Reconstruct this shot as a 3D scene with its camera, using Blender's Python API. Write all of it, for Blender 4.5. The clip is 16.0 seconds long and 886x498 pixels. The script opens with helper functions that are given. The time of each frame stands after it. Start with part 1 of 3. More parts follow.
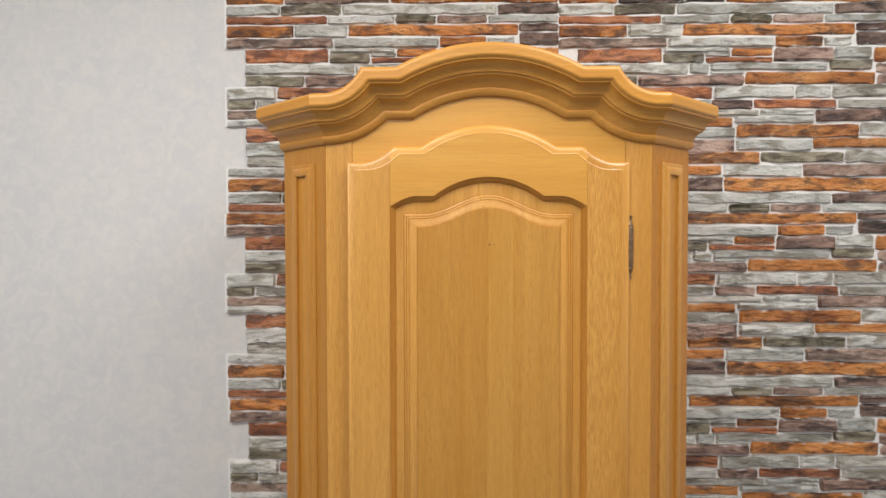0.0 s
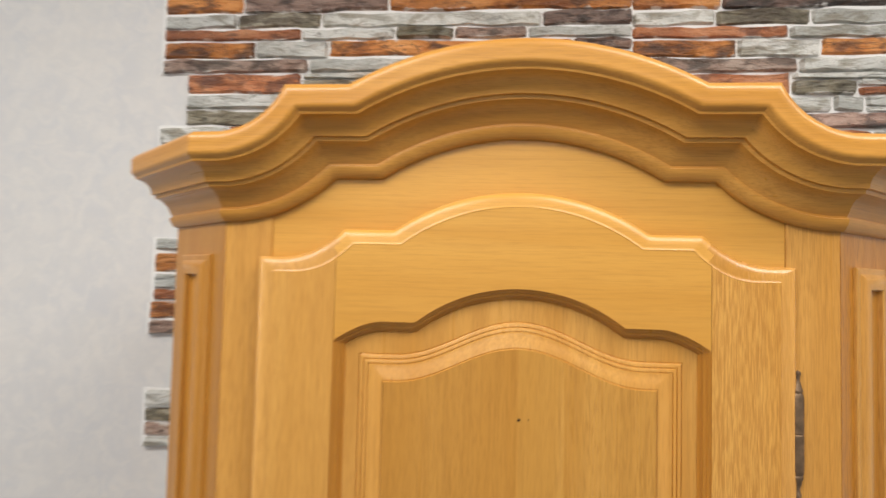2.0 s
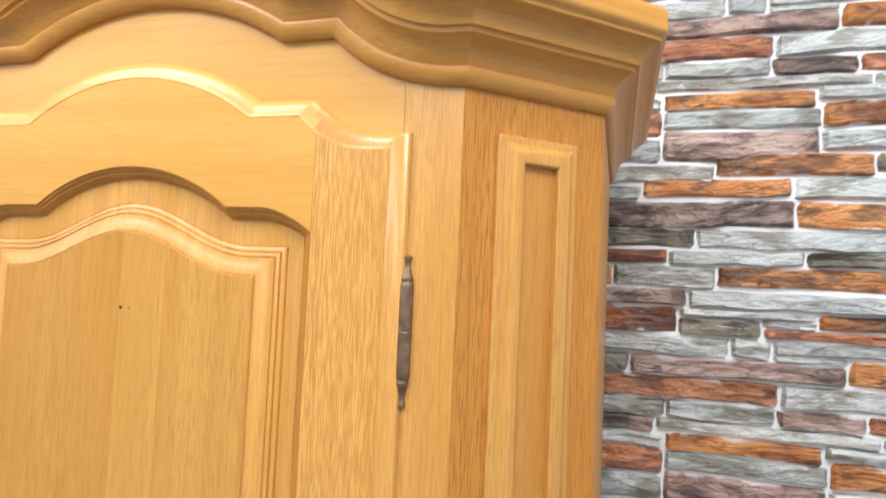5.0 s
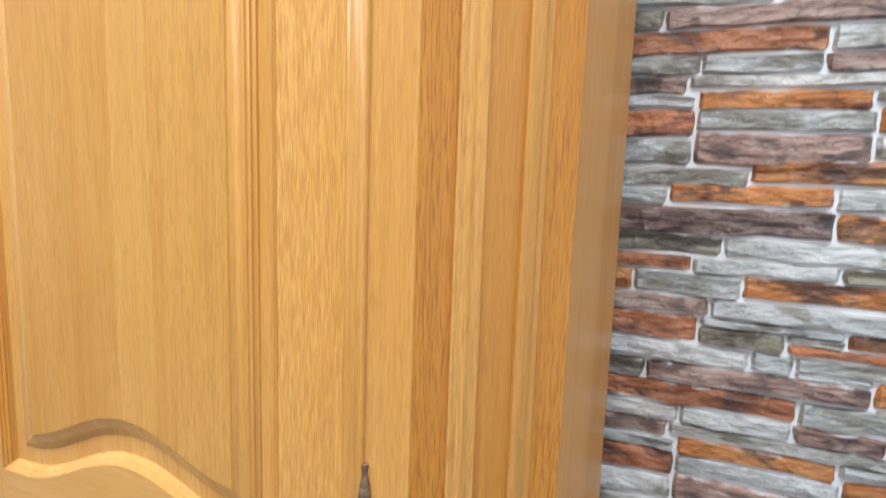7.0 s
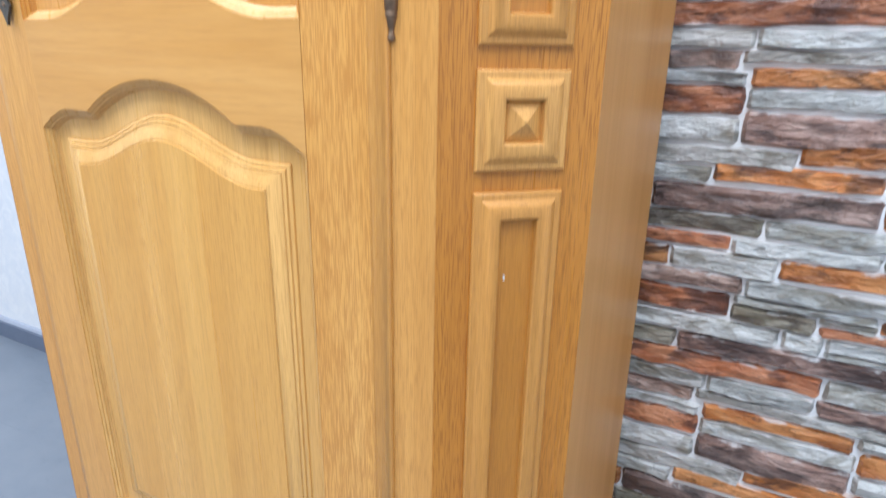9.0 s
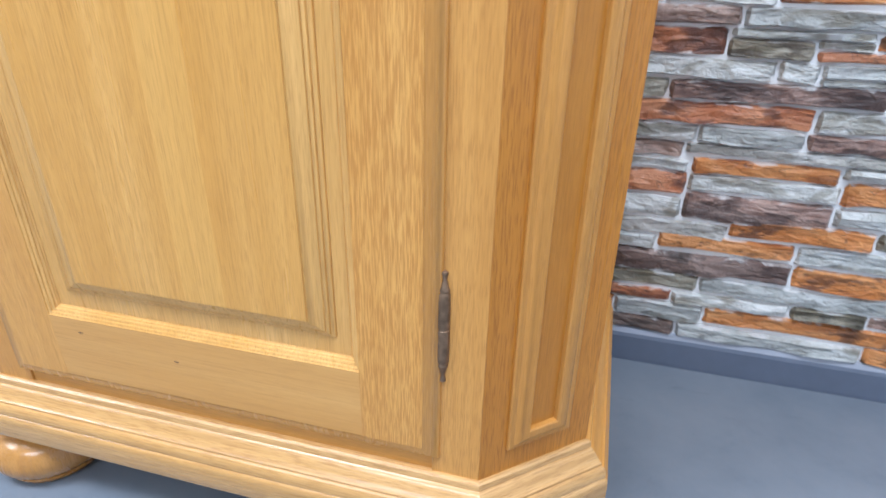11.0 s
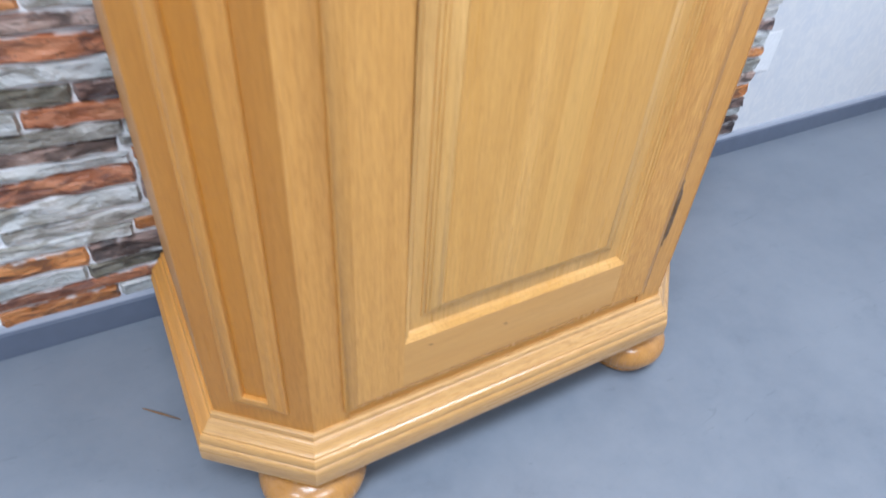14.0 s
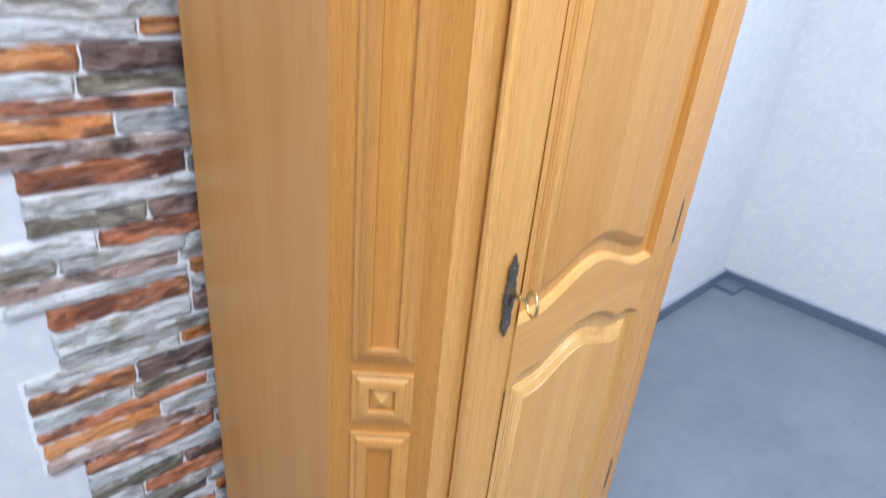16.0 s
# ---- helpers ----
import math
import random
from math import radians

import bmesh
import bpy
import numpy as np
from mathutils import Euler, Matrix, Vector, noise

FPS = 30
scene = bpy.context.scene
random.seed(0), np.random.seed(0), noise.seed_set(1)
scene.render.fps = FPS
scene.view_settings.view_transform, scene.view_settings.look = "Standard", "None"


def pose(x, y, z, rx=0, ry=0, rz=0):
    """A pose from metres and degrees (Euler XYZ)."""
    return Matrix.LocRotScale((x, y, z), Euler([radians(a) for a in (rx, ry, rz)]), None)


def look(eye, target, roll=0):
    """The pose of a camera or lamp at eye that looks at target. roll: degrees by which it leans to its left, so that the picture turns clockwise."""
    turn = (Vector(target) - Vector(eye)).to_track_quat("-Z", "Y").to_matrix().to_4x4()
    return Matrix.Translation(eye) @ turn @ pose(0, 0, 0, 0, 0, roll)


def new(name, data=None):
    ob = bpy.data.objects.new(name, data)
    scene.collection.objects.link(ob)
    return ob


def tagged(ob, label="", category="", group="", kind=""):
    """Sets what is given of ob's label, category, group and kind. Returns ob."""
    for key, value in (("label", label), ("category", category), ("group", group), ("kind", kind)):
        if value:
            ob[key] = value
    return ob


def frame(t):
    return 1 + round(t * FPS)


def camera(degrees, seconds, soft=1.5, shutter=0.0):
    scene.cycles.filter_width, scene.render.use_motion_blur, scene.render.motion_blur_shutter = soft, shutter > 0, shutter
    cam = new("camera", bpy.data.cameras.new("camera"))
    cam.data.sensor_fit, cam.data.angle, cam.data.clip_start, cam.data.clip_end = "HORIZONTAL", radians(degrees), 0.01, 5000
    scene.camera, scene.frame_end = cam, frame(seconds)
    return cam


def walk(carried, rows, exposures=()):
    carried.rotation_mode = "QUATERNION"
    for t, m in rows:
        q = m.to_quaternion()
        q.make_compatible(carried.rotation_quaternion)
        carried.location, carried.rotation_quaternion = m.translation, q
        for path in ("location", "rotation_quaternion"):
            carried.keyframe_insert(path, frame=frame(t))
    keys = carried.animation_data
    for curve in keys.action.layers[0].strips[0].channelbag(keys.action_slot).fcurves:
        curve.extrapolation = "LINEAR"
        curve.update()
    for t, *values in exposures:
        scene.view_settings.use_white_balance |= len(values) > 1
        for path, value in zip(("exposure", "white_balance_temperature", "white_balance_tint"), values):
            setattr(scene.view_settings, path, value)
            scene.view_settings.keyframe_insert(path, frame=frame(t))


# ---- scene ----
cam = camera(72.65, 16.0, shutter=0.5)
PATH = [
    (0, (-0.0664, -1.0793, 1.5056), (-0.0946, 0.9199, 1.4535), -0.10),
    (0.5, (-0.0823, -0.937, 1.5352), (-0.0985, 1.0626, 1.5017), -0.77),
    (1, (-0.0275, -0.7861, 1.5787), (-0.2173, 1.1998, 1.7207), 1.59),
    (1.5, (-0.0049, -0.689, 1.5975), (-0.2794, 1.2892, 1.7034), 2.01),
    (2, (-0.0241, -0.5755, 1.615), (-0.1946, 1.415, 1.7107), 1.37),
    (2.5, (-0.0127, -0.4792, 1.6294), (0.0106, 1.5126, 1.8091), 0.06),
    (3, (0.0861, -0.4445, 1.6335), (0.0918, 1.5404, 1.8786), 0.57),
    (3.5, (0.2032, -0.4321, 1.614), (0.0459, 1.5428, 1.888), 1.99),
    (3.7, (0.2408, -0.4233, 1.602), (0.0746, 1.5535, 1.8568), 1.74),
    (5.8, (0.4749, -0.4227, 1.4253), (-0.274, 1.4316, 1.4018), 3.18),
    (6, (0.4855, -0.4205, 1.3916), (-0.2598, 1.4341, 1.3213), 3.26),
    (6.5, (0.4845, -0.4056, 1.2924), (-0.2662, 1.4365, 1.0856), 2.74),
    (7, (0.4779, -0.3914, 1.2184), (-0.2684, 1.4422, 0.9344), 1.95),
    (7.5, (0.4758, -0.3846, 1.1449), (-0.2908, 1.4189, 0.7449), 1.69),
    (8, (0.4858, -0.3909, 1.0467), (-0.354, 1.3547, 0.5491), 0.32),
    (8.5, (0.5023, -0.3936, 0.9506), (-0.3141, 1.3469, 0.3993), 0.13),
    (9, (0.5046, -0.3939, 0.8578), (-0.3566, 1.2987, 0.2306), 1.08),
    (9.5, (0.4963, -0.3931, 0.7777), (-0.3521, 1.2947, 0.1208), 1.26),
    (10, (0.4911, -0.4061, 0.6559), (-0.3247, 1.3068, 0.0231), -0.17),
    (10.2, (0.4728, -0.4106, 0.6233), (-0.299, 1.3113, -0.0396), -0.77),
    (12.3, (0.0908, -0.4416, 0.6334), (0.1911, 1.1355, -0.5925), 4.59),
    (12.5, (0.0339, -0.4624, 0.6595), (0.1774, 1.0876, -0.5962), 3.16),
    (13, (-0.1151, -0.4707, 0.7098), (0.1367, 1.0804, -0.5275), -0.04),
    (13.5, (-0.2686, -0.4555, 0.7309), (0.2479, 0.9872, -0.5543), 3.39),
    (14, (-0.4081, -0.4393, 0.7988), (0.4332, 0.8989, -0.4265), 4.47),
    (14.5, (-0.504, -0.4338, 0.9174), (0.3907, 0.9652, -0.1971), 4.66),
    (15, (-0.6045, -0.4398, 1.037), (0.4341, 0.9466, 0.0374), 5.78),
    (15.5, (-0.6536, -0.4269, 1.1417), (0.4843, 0.9308, 0.2134), 4.38),
    (16, (-0.7149, -0.3984, 1.298), (0.5604, 0.871, 0.4251), 5.36),
]
EXPOSURES = [
    (0.0, -0.90, 6500, 10), (2.5, -0.92, 6600, 9), (3.7, -0.58, 6100, 8), (6.0, -0.28, 5650, 7), (8.5, 0.04, 5250, 8), (10.0, 0.10, 5100, 8),
    (12.5, 0.08, 5150, 9), (14.5, -0.08, 5150, 10), (16.0, -0.12, 5100, 11)]
walk(cam, [(t, look(eye, target, roll)) for t, eye, target, roll in PATH], EXPOSURES)

# ---- world and light ----
world = bpy.data.worlds.new("room_world")
scene.world = world
world.use_nodes = True
world.node_tree.nodes["Background"].inputs[0].default_value = (0.75, 0.82, 1.0, 1)
world.node_tree.nodes["Background"].inputs[1].default_value = 0.1


def ceiling_lamp(x, y, watts, sx, sy, colour):
    data = bpy.data.lights.new("ceiling_lamp", "AREA")
    data.shape, data.size, data.size_y, data.energy, data.color = "RECTANGLE", sx, sy, watts, colour
    new("ceiling_lamp", data).matrix_world = pose(x, y, 2.66)


ceiling_lamp(-0.85, -0.90, 54, 1.2, 0.6, (1.0, 0.96, 0.9))
ceiling_lamp(0.85, -0.68, 47, 1.2, 0.6, (1.0, 0.96, 0.9))
ceiling_lamp(-0.30, -3.00, 66, 1.6, 0.9, (1.0, 0.96, 0.9))
ceiling_lamp(-2.90, -1.60, 40, 1.2, 0.9, (1.0, 0.96, 0.9))

# ---- materials ----


class Nodes:
    """A small builder for node materials."""

    def __init__(self, name):
        self.mat = bpy.data.materials.new(name)
        self.mat.use_nodes = True
        self.tree = self.mat.node_tree
        self.bsdf = self.tree.nodes["Principled BSDF"]
        self.info = None

    def add(self, kind, **values):
        n = self.tree.nodes.new(kind)
        for k, v in values.items():
            if k in n.inputs:
                n.inputs[k].default_value = v
        return n

    def link(self, a, b):
        self.tree.links.new(a, b)

    def coords(self, scale, per_object=0.0, rot=(0, 0, 0)):
        tc, mp = self.add("ShaderNodeTexCoord"), self.add("ShaderNodeMapping")
        mp.inputs["Scale"].default_value = scale
        mp.inputs["Rotation"].default_value = rot
        self.link(tc.outputs["Object"], mp.inputs["Vector"])
        if per_object:
            mul = self.add("ShaderNodeMath")
            mul.operation = "MULTIPLY"
            mul.inputs[1].default_value = per_object
            self.link(self.random(), mul.inputs[0])
            comb = self.add("ShaderNodeCombineXYZ")
            for k in range(3):
                self.link(mul.outputs[0], comb.inputs[k])
            self.link(comb.outputs[0], mp.inputs["Location"])
        return mp.outputs[0]

    def random(self):
        if self.info is None:
            self.info = self.add("ShaderNodeObjectInfo")
        return self.info.outputs["Random"]

    def noise(self, vec, scale=1.0, detail=3.0, rough=0.55, distortion=0.0):
        n = self.add("ShaderNodeTexNoise", Scale=scale, Detail=detail, Roughness=rough, Distortion=distortion)
        self.link(vec, n.inputs["Vector"])
        return n.outputs["Fac"]

    def ramp(self, fac, stops):
        n = self.add("ShaderNodeValToRGB")
        el = n.color_ramp.elements
        while len(el) < len(stops):
            el.new(0.5)
        for e, (p, c) in zip(el, stops):
            e.position, e.color = p, (*c, 1) if len(c) == 3 else c
        self.link(fac, n.inputs[0])
        return n.outputs[0]

    def mix(self, fac, a, b, blend="MIX"):
        n = self.add("ShaderNodeMix")
        n.data_type, n.blend_type = "RGBA", blend
        for sock, v in ((n.inputs[0], fac), (n.inputs[6], a), (n.inputs[7], b)):
            if isinstance(v, (int, float)):
                sock.default_value = v
            elif isinstance(v, tuple):
                sock.default_value = (*v, 1)
            else:
                self.link(v, sock)
        return n.outputs[2]

    def math(self, op, a, b=0.0, c=0.0):
        n = self.add("ShaderNodeMath")
        n.operation = op
        for sock, v in zip(n.inputs, (a, b, c)):
            if isinstance(v, (int, float)):
                sock.default_value = v
            else:
                self.link(v, sock)
        return n.outputs[0]

    def bump(self, height, strength, distance):
        n = self.add("ShaderNodeBump", Strength=strength, Distance=distance)
        self.link(height, n.inputs["Height"])
        self.link(n.outputs[0], self.bsdf.inputs["Normal"])

    def done(self, colour=None, rough=None, metal=0.0):
        for key, v in (("Base Color", colour), ("Roughness", rough)):
            if v is None:
                continue
            if isinstance(v, (int, float)):
                self.bsdf.inputs[key].default_value = v
            elif isinstance(v, tuple):
                self.bsdf.inputs[key].default_value = (*v, 1)
            else:
                self.link(v, self.bsdf.inputs[key])
        self.bsdf.inputs["Metallic"].default_value = metal
        return self.mat


OAK_LIGHT, OAK_MID, OAK_DARK = (0.66, 0.360, 0.098), (0.565, 0.276, 0.056), (0.30, 0.12, 0.02)


def oak(name, axis, tone=(1.0, 1.0, 1.0), staves=False, pore=0.3, band=0.5, gloss=0.33, relief=0.16, fleck=0.0, length=50, coat=0.0):
    """Lacquered honey oak with the grain along x, y or z; pore: how dark its open pores are, band: how strong its year rings."""
    m = Nodes(name)
    k = "xyz".index(axis)

    def grain(across, along, shift):
        sc = [across] * 3
        sc[k] = along
        return m.coords(tuple(sc), per_object=shift)

    broad = m.noise(grain(14, 0.8, 7.0), 1.0, 3, 0.55, 0.9)
    rings_ = m.noise(grain(95, 1.5, 5.0), 1.0, 3, 0.6, 0.5)
    fibre = m.noise(grain(460, 12, 3.0), 1.0, 2, 0.6)
    dashes = m.noise(grain(900, length, 2.0), 1.0, 1, 0.5)
    light, mid, dark = (tuple(c * t for c, t in zip(col, tone)) for col in (OAK_LIGHT, OAK_MID, OAK_DARK))
    base = m.ramp(broad, [(0.3, mid), (0.68, light)])
    base = m.mix(m.ramp(rings_, [(0.42, (0, 0, 0)), (0.72, (band,) * 3)]), base, tuple(c * 0.86 for c in mid))
    base = m.mix(m.ramp(fibre, [(0.48, (0, 0, 0)), (0.74, (0.16 + 0.3 * pore,) * 3)]), base, dark)
    zone = m.ramp(broad, [(0.3, (0.45,) * 3), (0.7, (1.0,) * 3)])
    hit = m.ramp(dashes, [(0.50, (0, 0, 0)), (0.66, (pore,) * 3)])
    base = m.mix(m.mix(1.0, hit, zone, "MULTIPLY"), base, dark)
    if fleck:
        ray = m.noise(grain(1050, 48, 4.0), 1.0, 1, 0.5, 0.25)
        base = m.mix(m.ramp(ray, [(0.42, (0, 0, 0)), (0.60, (fleck,) * 3)]), base, tuple(c * 1.25 for c in dark))
    if staves:
        tc, sep = m.add("ShaderNodeTexCoord"), m.add("ShaderNodeSeparateXYZ")
        m.link(tc.outputs["Object"], sep.inputs[0])
        wob = m.math("MULTIPLY", m.math("SINE", m.math("MULTIPLY", sep.outputs[0], 37.0)), 0.35)
        cell = m.math("FLOOR", m.math("ADD", m.math("MULTIPLY", sep.outputs[0], 15.0), wob))
        wn = m.add("ShaderNodeTexWhiteNoise")
        wn.noise_dimensions = "1D"
        m.link(cell, wn.inputs["W"])
        base = m.mix(1.0, base, m.ramp(wn.outputs["Value"], [(0.0, (0.90, 0.82, 0.69)), (0.45, (1.0, 0.97, 0.92)), (1.0, (1.06, 1.11, 1.22))]), "MULTIPLY")
    vary = m.ramp(m.random(), [(0.0, (0.94, 0.92, 0.89)), (1.0, (1.04, 1.05, 1.07))])
    base = m.mix(1.0, base, vary, "MULTIPLY")
    m.bump(m.math("ADD", m.math("MULTIPLY", fibre, 0.5), m.math("MULTIPLY", dashes, -0.7)), relief, 0.0006)
    m.bsdf.inputs["Specular IOR Level"].default_value = 0.5
    m.bsdf.inputs["Coat Weight"].default_value = coat
    m.bsdf.inputs["Coat Roughness"].default_value = 0.14
    uneven = min(0.06, band * 0.15)
    return m.done(base, m.ramp(rings_, [(0.3, (gloss - uneven,) * 3), (0.7, (gloss + uneven,) * 3)]))


def plain(name, colour, rough, metal=0.0, spread=0.12, scale=60.0, bump=0.0):
    m = Nodes(name)
    n = m.noise(m.coords((scale,) * 3), 1.0, 4, 0.6)
    col = m.ramp(n, [(0.3, tuple(c * (1 - spread) for c in colour)), (0.7, tuple(min(1.0, c * (1 + spread)) for c in colour))])
    if bump:
        m.bump(n, bump, 0.001)
    return m.done(col, rough, metal)


def wallpaper():
    m = Nodes("mottled_wallpaper")
    big = m.noise(m.coords((9, 9, 9)), 1.0, 4, 0.6, 0.8)
    small = m.noise(m.coords((26, 26, 26)), 1.0, 3, 0.55, 1.2)
    fine = m.noise(m.coords((70, 70, 70)), 1.0, 4, 0.65, 0.8)
    col = m.ramp(big, [(0.33, (0.665, 0.67, 0.692)), (0.67, (0.715, 0.705, 0.70))])
    col = m.mix(m.ramp(small, [(0.42, (0, 0, 0)), (0.65, (0.6, 0.6, 0.6))]), col, (0.785, 0.765, 0.745))
    col = m.mix(m.ramp(fine, [(0.50, (0, 0, 0)), (0.70, (0.25, 0.25, 0.25))]), col, (0.62, 0.635, 0.67))
    m.bump(m.noise(m.coords((160, 160, 160)), 1.0, 4, 0.7), 0.2, 0.001)
    return m.done(col, 0.85)


def linoleum():
    m = Nodes("blue_grey_linoleum")
    big = m.noise(m.coords((2.0, 2.0, 2.0)), 1.0, 5, 0.62, 0.2)
    cloud = m.noise(m.coords((9, 11, 9)), 1.0, 6, 0.7, 0.15)
    scuff = m.noise(m.coords((5, 38, 5), rot=(0, 0, 0.6)), 1.0, 4, 0.6, 1.8)
    specks = m.noise(m.coords((120, 120, 120)), 1.0, 3, 0.7)
    col = m.ramp(big, [(0.3, (0.150, 0.172, 0.207)), (0.7, (0.206, 0.228, 0.262))])
    col = m.mix(m.ramp(cloud, [(0.42, (0, 0, 0)), (0.72, (0.4, 0.4, 0.4))]), col, (0.25, 0.268, 0.30))
    col = m.mix(m.ramp(cloud, [(0.28, (0.4, 0.4, 0.4)), (0.42, (0, 0, 0))]), col, (0.126, 0.144, 0.174))
    col = m.mix(m.ramp(scuff, [(0.655, (0, 0, 0)), (0.69, (0.45, 0.45, 0.45)), (0.71, (0, 0, 0))]), col, (0.12, 0.135, 0.16))
    col = m.mix(m.ramp(specks, [(0.62, (0, 0, 0)), (0.76, (0.3, 0.3, 0.3))]), col, (0.13, 0.145, 0.175))
    m.bump(specks, 0.06, 0.001)
    return m.done(col, m.ramp(cloud, [(0.3, (0.34, 0.34, 0.34)), (0.7, (0.5, 0.5, 0.5))]))


def stone(name, dark, mid, light, vein, streak=0.6):
    """Split-stone relief with cracked facets, and white mortar smeared over its long edges."""
    m = Nodes(name)
    layer = m.noise(m.coords((9, 9, 26), per_object=9.0), 1.0, 3, 0.5, 0.9)
    blotch = m.noise(m.coords((30, 30, 55), per_object=4.0), 1.0, 5, 0.62, 0.6)
    crack = m.noise(m.coords((13, 13, 44), per_object=6.0, rot=(0, 0.35, 0)), 1.0, 3, 0.6, 2.0)
    grit = m.noise(m.coords((300, 300, 320), per_object=6.0), 1.0, 3, 0.7)
    vor = m.add("ShaderNodeTexVoronoi", Scale=1.0)
    m.link(m.coords((26, 26, 62), per_object=5.0, rot=(0, 0.5, 0)), vor.inputs["Vector"])
    col = m.ramp(layer, [(0.32, dark), (0.46, mid), (0.66, light)])
    seam = m.noise(m.coords((6, 6, 46), per_object=8.0, rot=(0, 0.12, 0)), 1.0, 5, 0.68, 1.2)
    col = m.mix(m.ramp(seam, [(0.29, (0.85, 0.85, 0.85)), (0.35, (0.3, 0.3, 0.3)), (0.40, (0, 0, 0))]), col, vein)
    col = m.mix(m.ramp(blotch, [(0.48, (0, 0, 0)), (0.70, (0.6, 0.6, 0.6))]), col, light)
    col = m.mix(m.ramp(crack, [(0.575, (0, 0, 0)), (0.60, (streak,) * 3), (0.615, (0.1, 0.1, 0.1)), (0.64, (0, 0, 0))]), col, vein)
    col = m.mix(m.ramp(grit, [(0.5, (0, 0, 0)), (0.75, (0.22, 0.22, 0.22))]), col, dark)
    split = m.noise(m.coords((16, 16, 75), per_object=3.0, rot=(0, 0.2, 0)), 1.0, 3, 0.6, 1.4)
    col = m.mix(m.ramp(split, [(0.31, (0.7, 0.7, 0.7)), (0.38, (0, 0, 0))]), col, tuple(c * 0.4 for c in dark))
    patch = m.noise(m.coords((13, 13, 34), per_object=7.0, rot=(0, 0.25, 0)), 1.0, 4, 0.62, 0.5)
    col = m.mix(m.ramp(patch, [(0.505, (0, 0, 0)), (0.57, (0.6, 0.6, 0.6)), (0.68, (0.9, 0.9, 0.9))]), col, tuple(c * 1.5 for c in vein))
    vary = m.ramp(m.random(), [(0.0, (0.80, 0.80, 0.80)), (1.0, (1.18, 1.16, 1.15))])
    col = m.mix(1.0, col, vary, "MULTIPLY")
    tc, sep = m.add("ShaderNodeTexCoord"), m.add("ShaderNodeSeparateXYZ")
    m.link(tc.outputs["Generated"], sep.inputs[0])
    rim = m.math("MULTIPLY", m.math("ABSOLUTE", m.math("SUBTRACT", sep.outputs[2], 0.5)), 2.0)
    rim = m.math("ADD", rim, m.math("MULTIPLY", m.math("SUBTRACT", blotch, 0.5), 1.5))
    col = m.mix(m.ramp(rim, [(0.84, (0, 0, 0)), (1.06, (0.68, 0.68, 0.68))]), col, (0.74, 0.735, 0.73))
    h = m.math("ADD", m.math("MULTIPLY", vor.outputs["Distance"], 0.55), m.math("ADD", m.math("MULTIPLY", blotch, 0.9), m.math("MULTIPLY", grit, 0.10)))
    h = m.math("ADD", h, m.math("MULTIPLY", m.math("ADD", layer, split), 0.7))
    m.bump(h, 0.75, 0.011)
    return m.done(col, 0.36)


OAK_Z = oak("oak_upright", "z", (1.06, 1.02, 0.93), pore=0.42, fleck=0.15)
OAK_X = oak("oak_level", "x", (1.06, 0.97, 0.74), pore=0.24, band=0.45)
OAK_TOP = oak("oak_golden_board", "x", (1.14, 1.11, 0.88), pore=0.10, band=0.28, relief=0.06)
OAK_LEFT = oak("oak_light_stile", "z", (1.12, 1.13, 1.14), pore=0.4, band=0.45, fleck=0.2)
OAK_RAIL = oak("oak_smooth_rail", "x", (1.0, 1.0, 1.06), pore=0.12, band=0.3, relief=0.08)
OAK_Y = oak("oak_deep", "y", (1.05, 0.97, 0.78), pore=0.18)
OAK_STILE = oak("oak_open_pored", "z", (1.10, 1.08, 0.99), pore=0.25, band=0.25, fleck=0.62)
OAK_EDGE = oak("oak_rounded_edge", "z", (1.06, 1.05, 1.02), pore=0.15, band=0.3, gloss=0.26, relief=0.03, fleck=0.3, coat=0.15)
# pale tone: the lacquer sheen on bevels and lower lips is put into the colour
OAK_SHEEN = oak("oak_sheen_bevel", "z", (1.19, 1.34, 1.65), pore=0.35, band=0.5, fleck=0.12, gloss=0.31)
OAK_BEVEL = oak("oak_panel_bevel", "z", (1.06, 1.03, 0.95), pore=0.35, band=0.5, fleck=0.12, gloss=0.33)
OAK_FOOT = oak("oak_turned", "z", (0.86, 0.83, 0.84), pore=0.5, band=0.8, gloss=0.25, relief=0.04, coat=0.35)
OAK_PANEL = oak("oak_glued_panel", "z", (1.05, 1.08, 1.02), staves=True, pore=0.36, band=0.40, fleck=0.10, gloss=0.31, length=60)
# lower panel: pale oak, with part of its cool sheen painted into the tone
OAK_PALE_SHEEN = oak("oak_pale_sheen_panel", "z", (1.25, 1.40, 1.58), staves=True, pore=0.32, band=0.40, fleck=0.10, gloss=0.31, length=60)
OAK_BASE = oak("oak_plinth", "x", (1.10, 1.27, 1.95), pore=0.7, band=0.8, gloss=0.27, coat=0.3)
OAK_SIDE = oak("oak_veneer_side", "z", (0.95, 0.89, 0.84), pore=0.06, band=0.08, gloss=0.42, relief=0.0)
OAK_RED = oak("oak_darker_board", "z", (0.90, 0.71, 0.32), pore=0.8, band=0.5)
OAK_HONEY = oak("oak_honey_moulding", "z", (1.0, 0.92, 0.76), pore=0.4, band=0.5, fleck=0.15)
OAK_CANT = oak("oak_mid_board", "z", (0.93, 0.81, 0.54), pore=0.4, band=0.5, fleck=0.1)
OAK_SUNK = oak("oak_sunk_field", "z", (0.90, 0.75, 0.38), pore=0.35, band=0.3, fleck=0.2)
# redder edge oak, with the arch's warm shade also put into its tone
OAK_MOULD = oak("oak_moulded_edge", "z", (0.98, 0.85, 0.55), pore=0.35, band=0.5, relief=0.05)
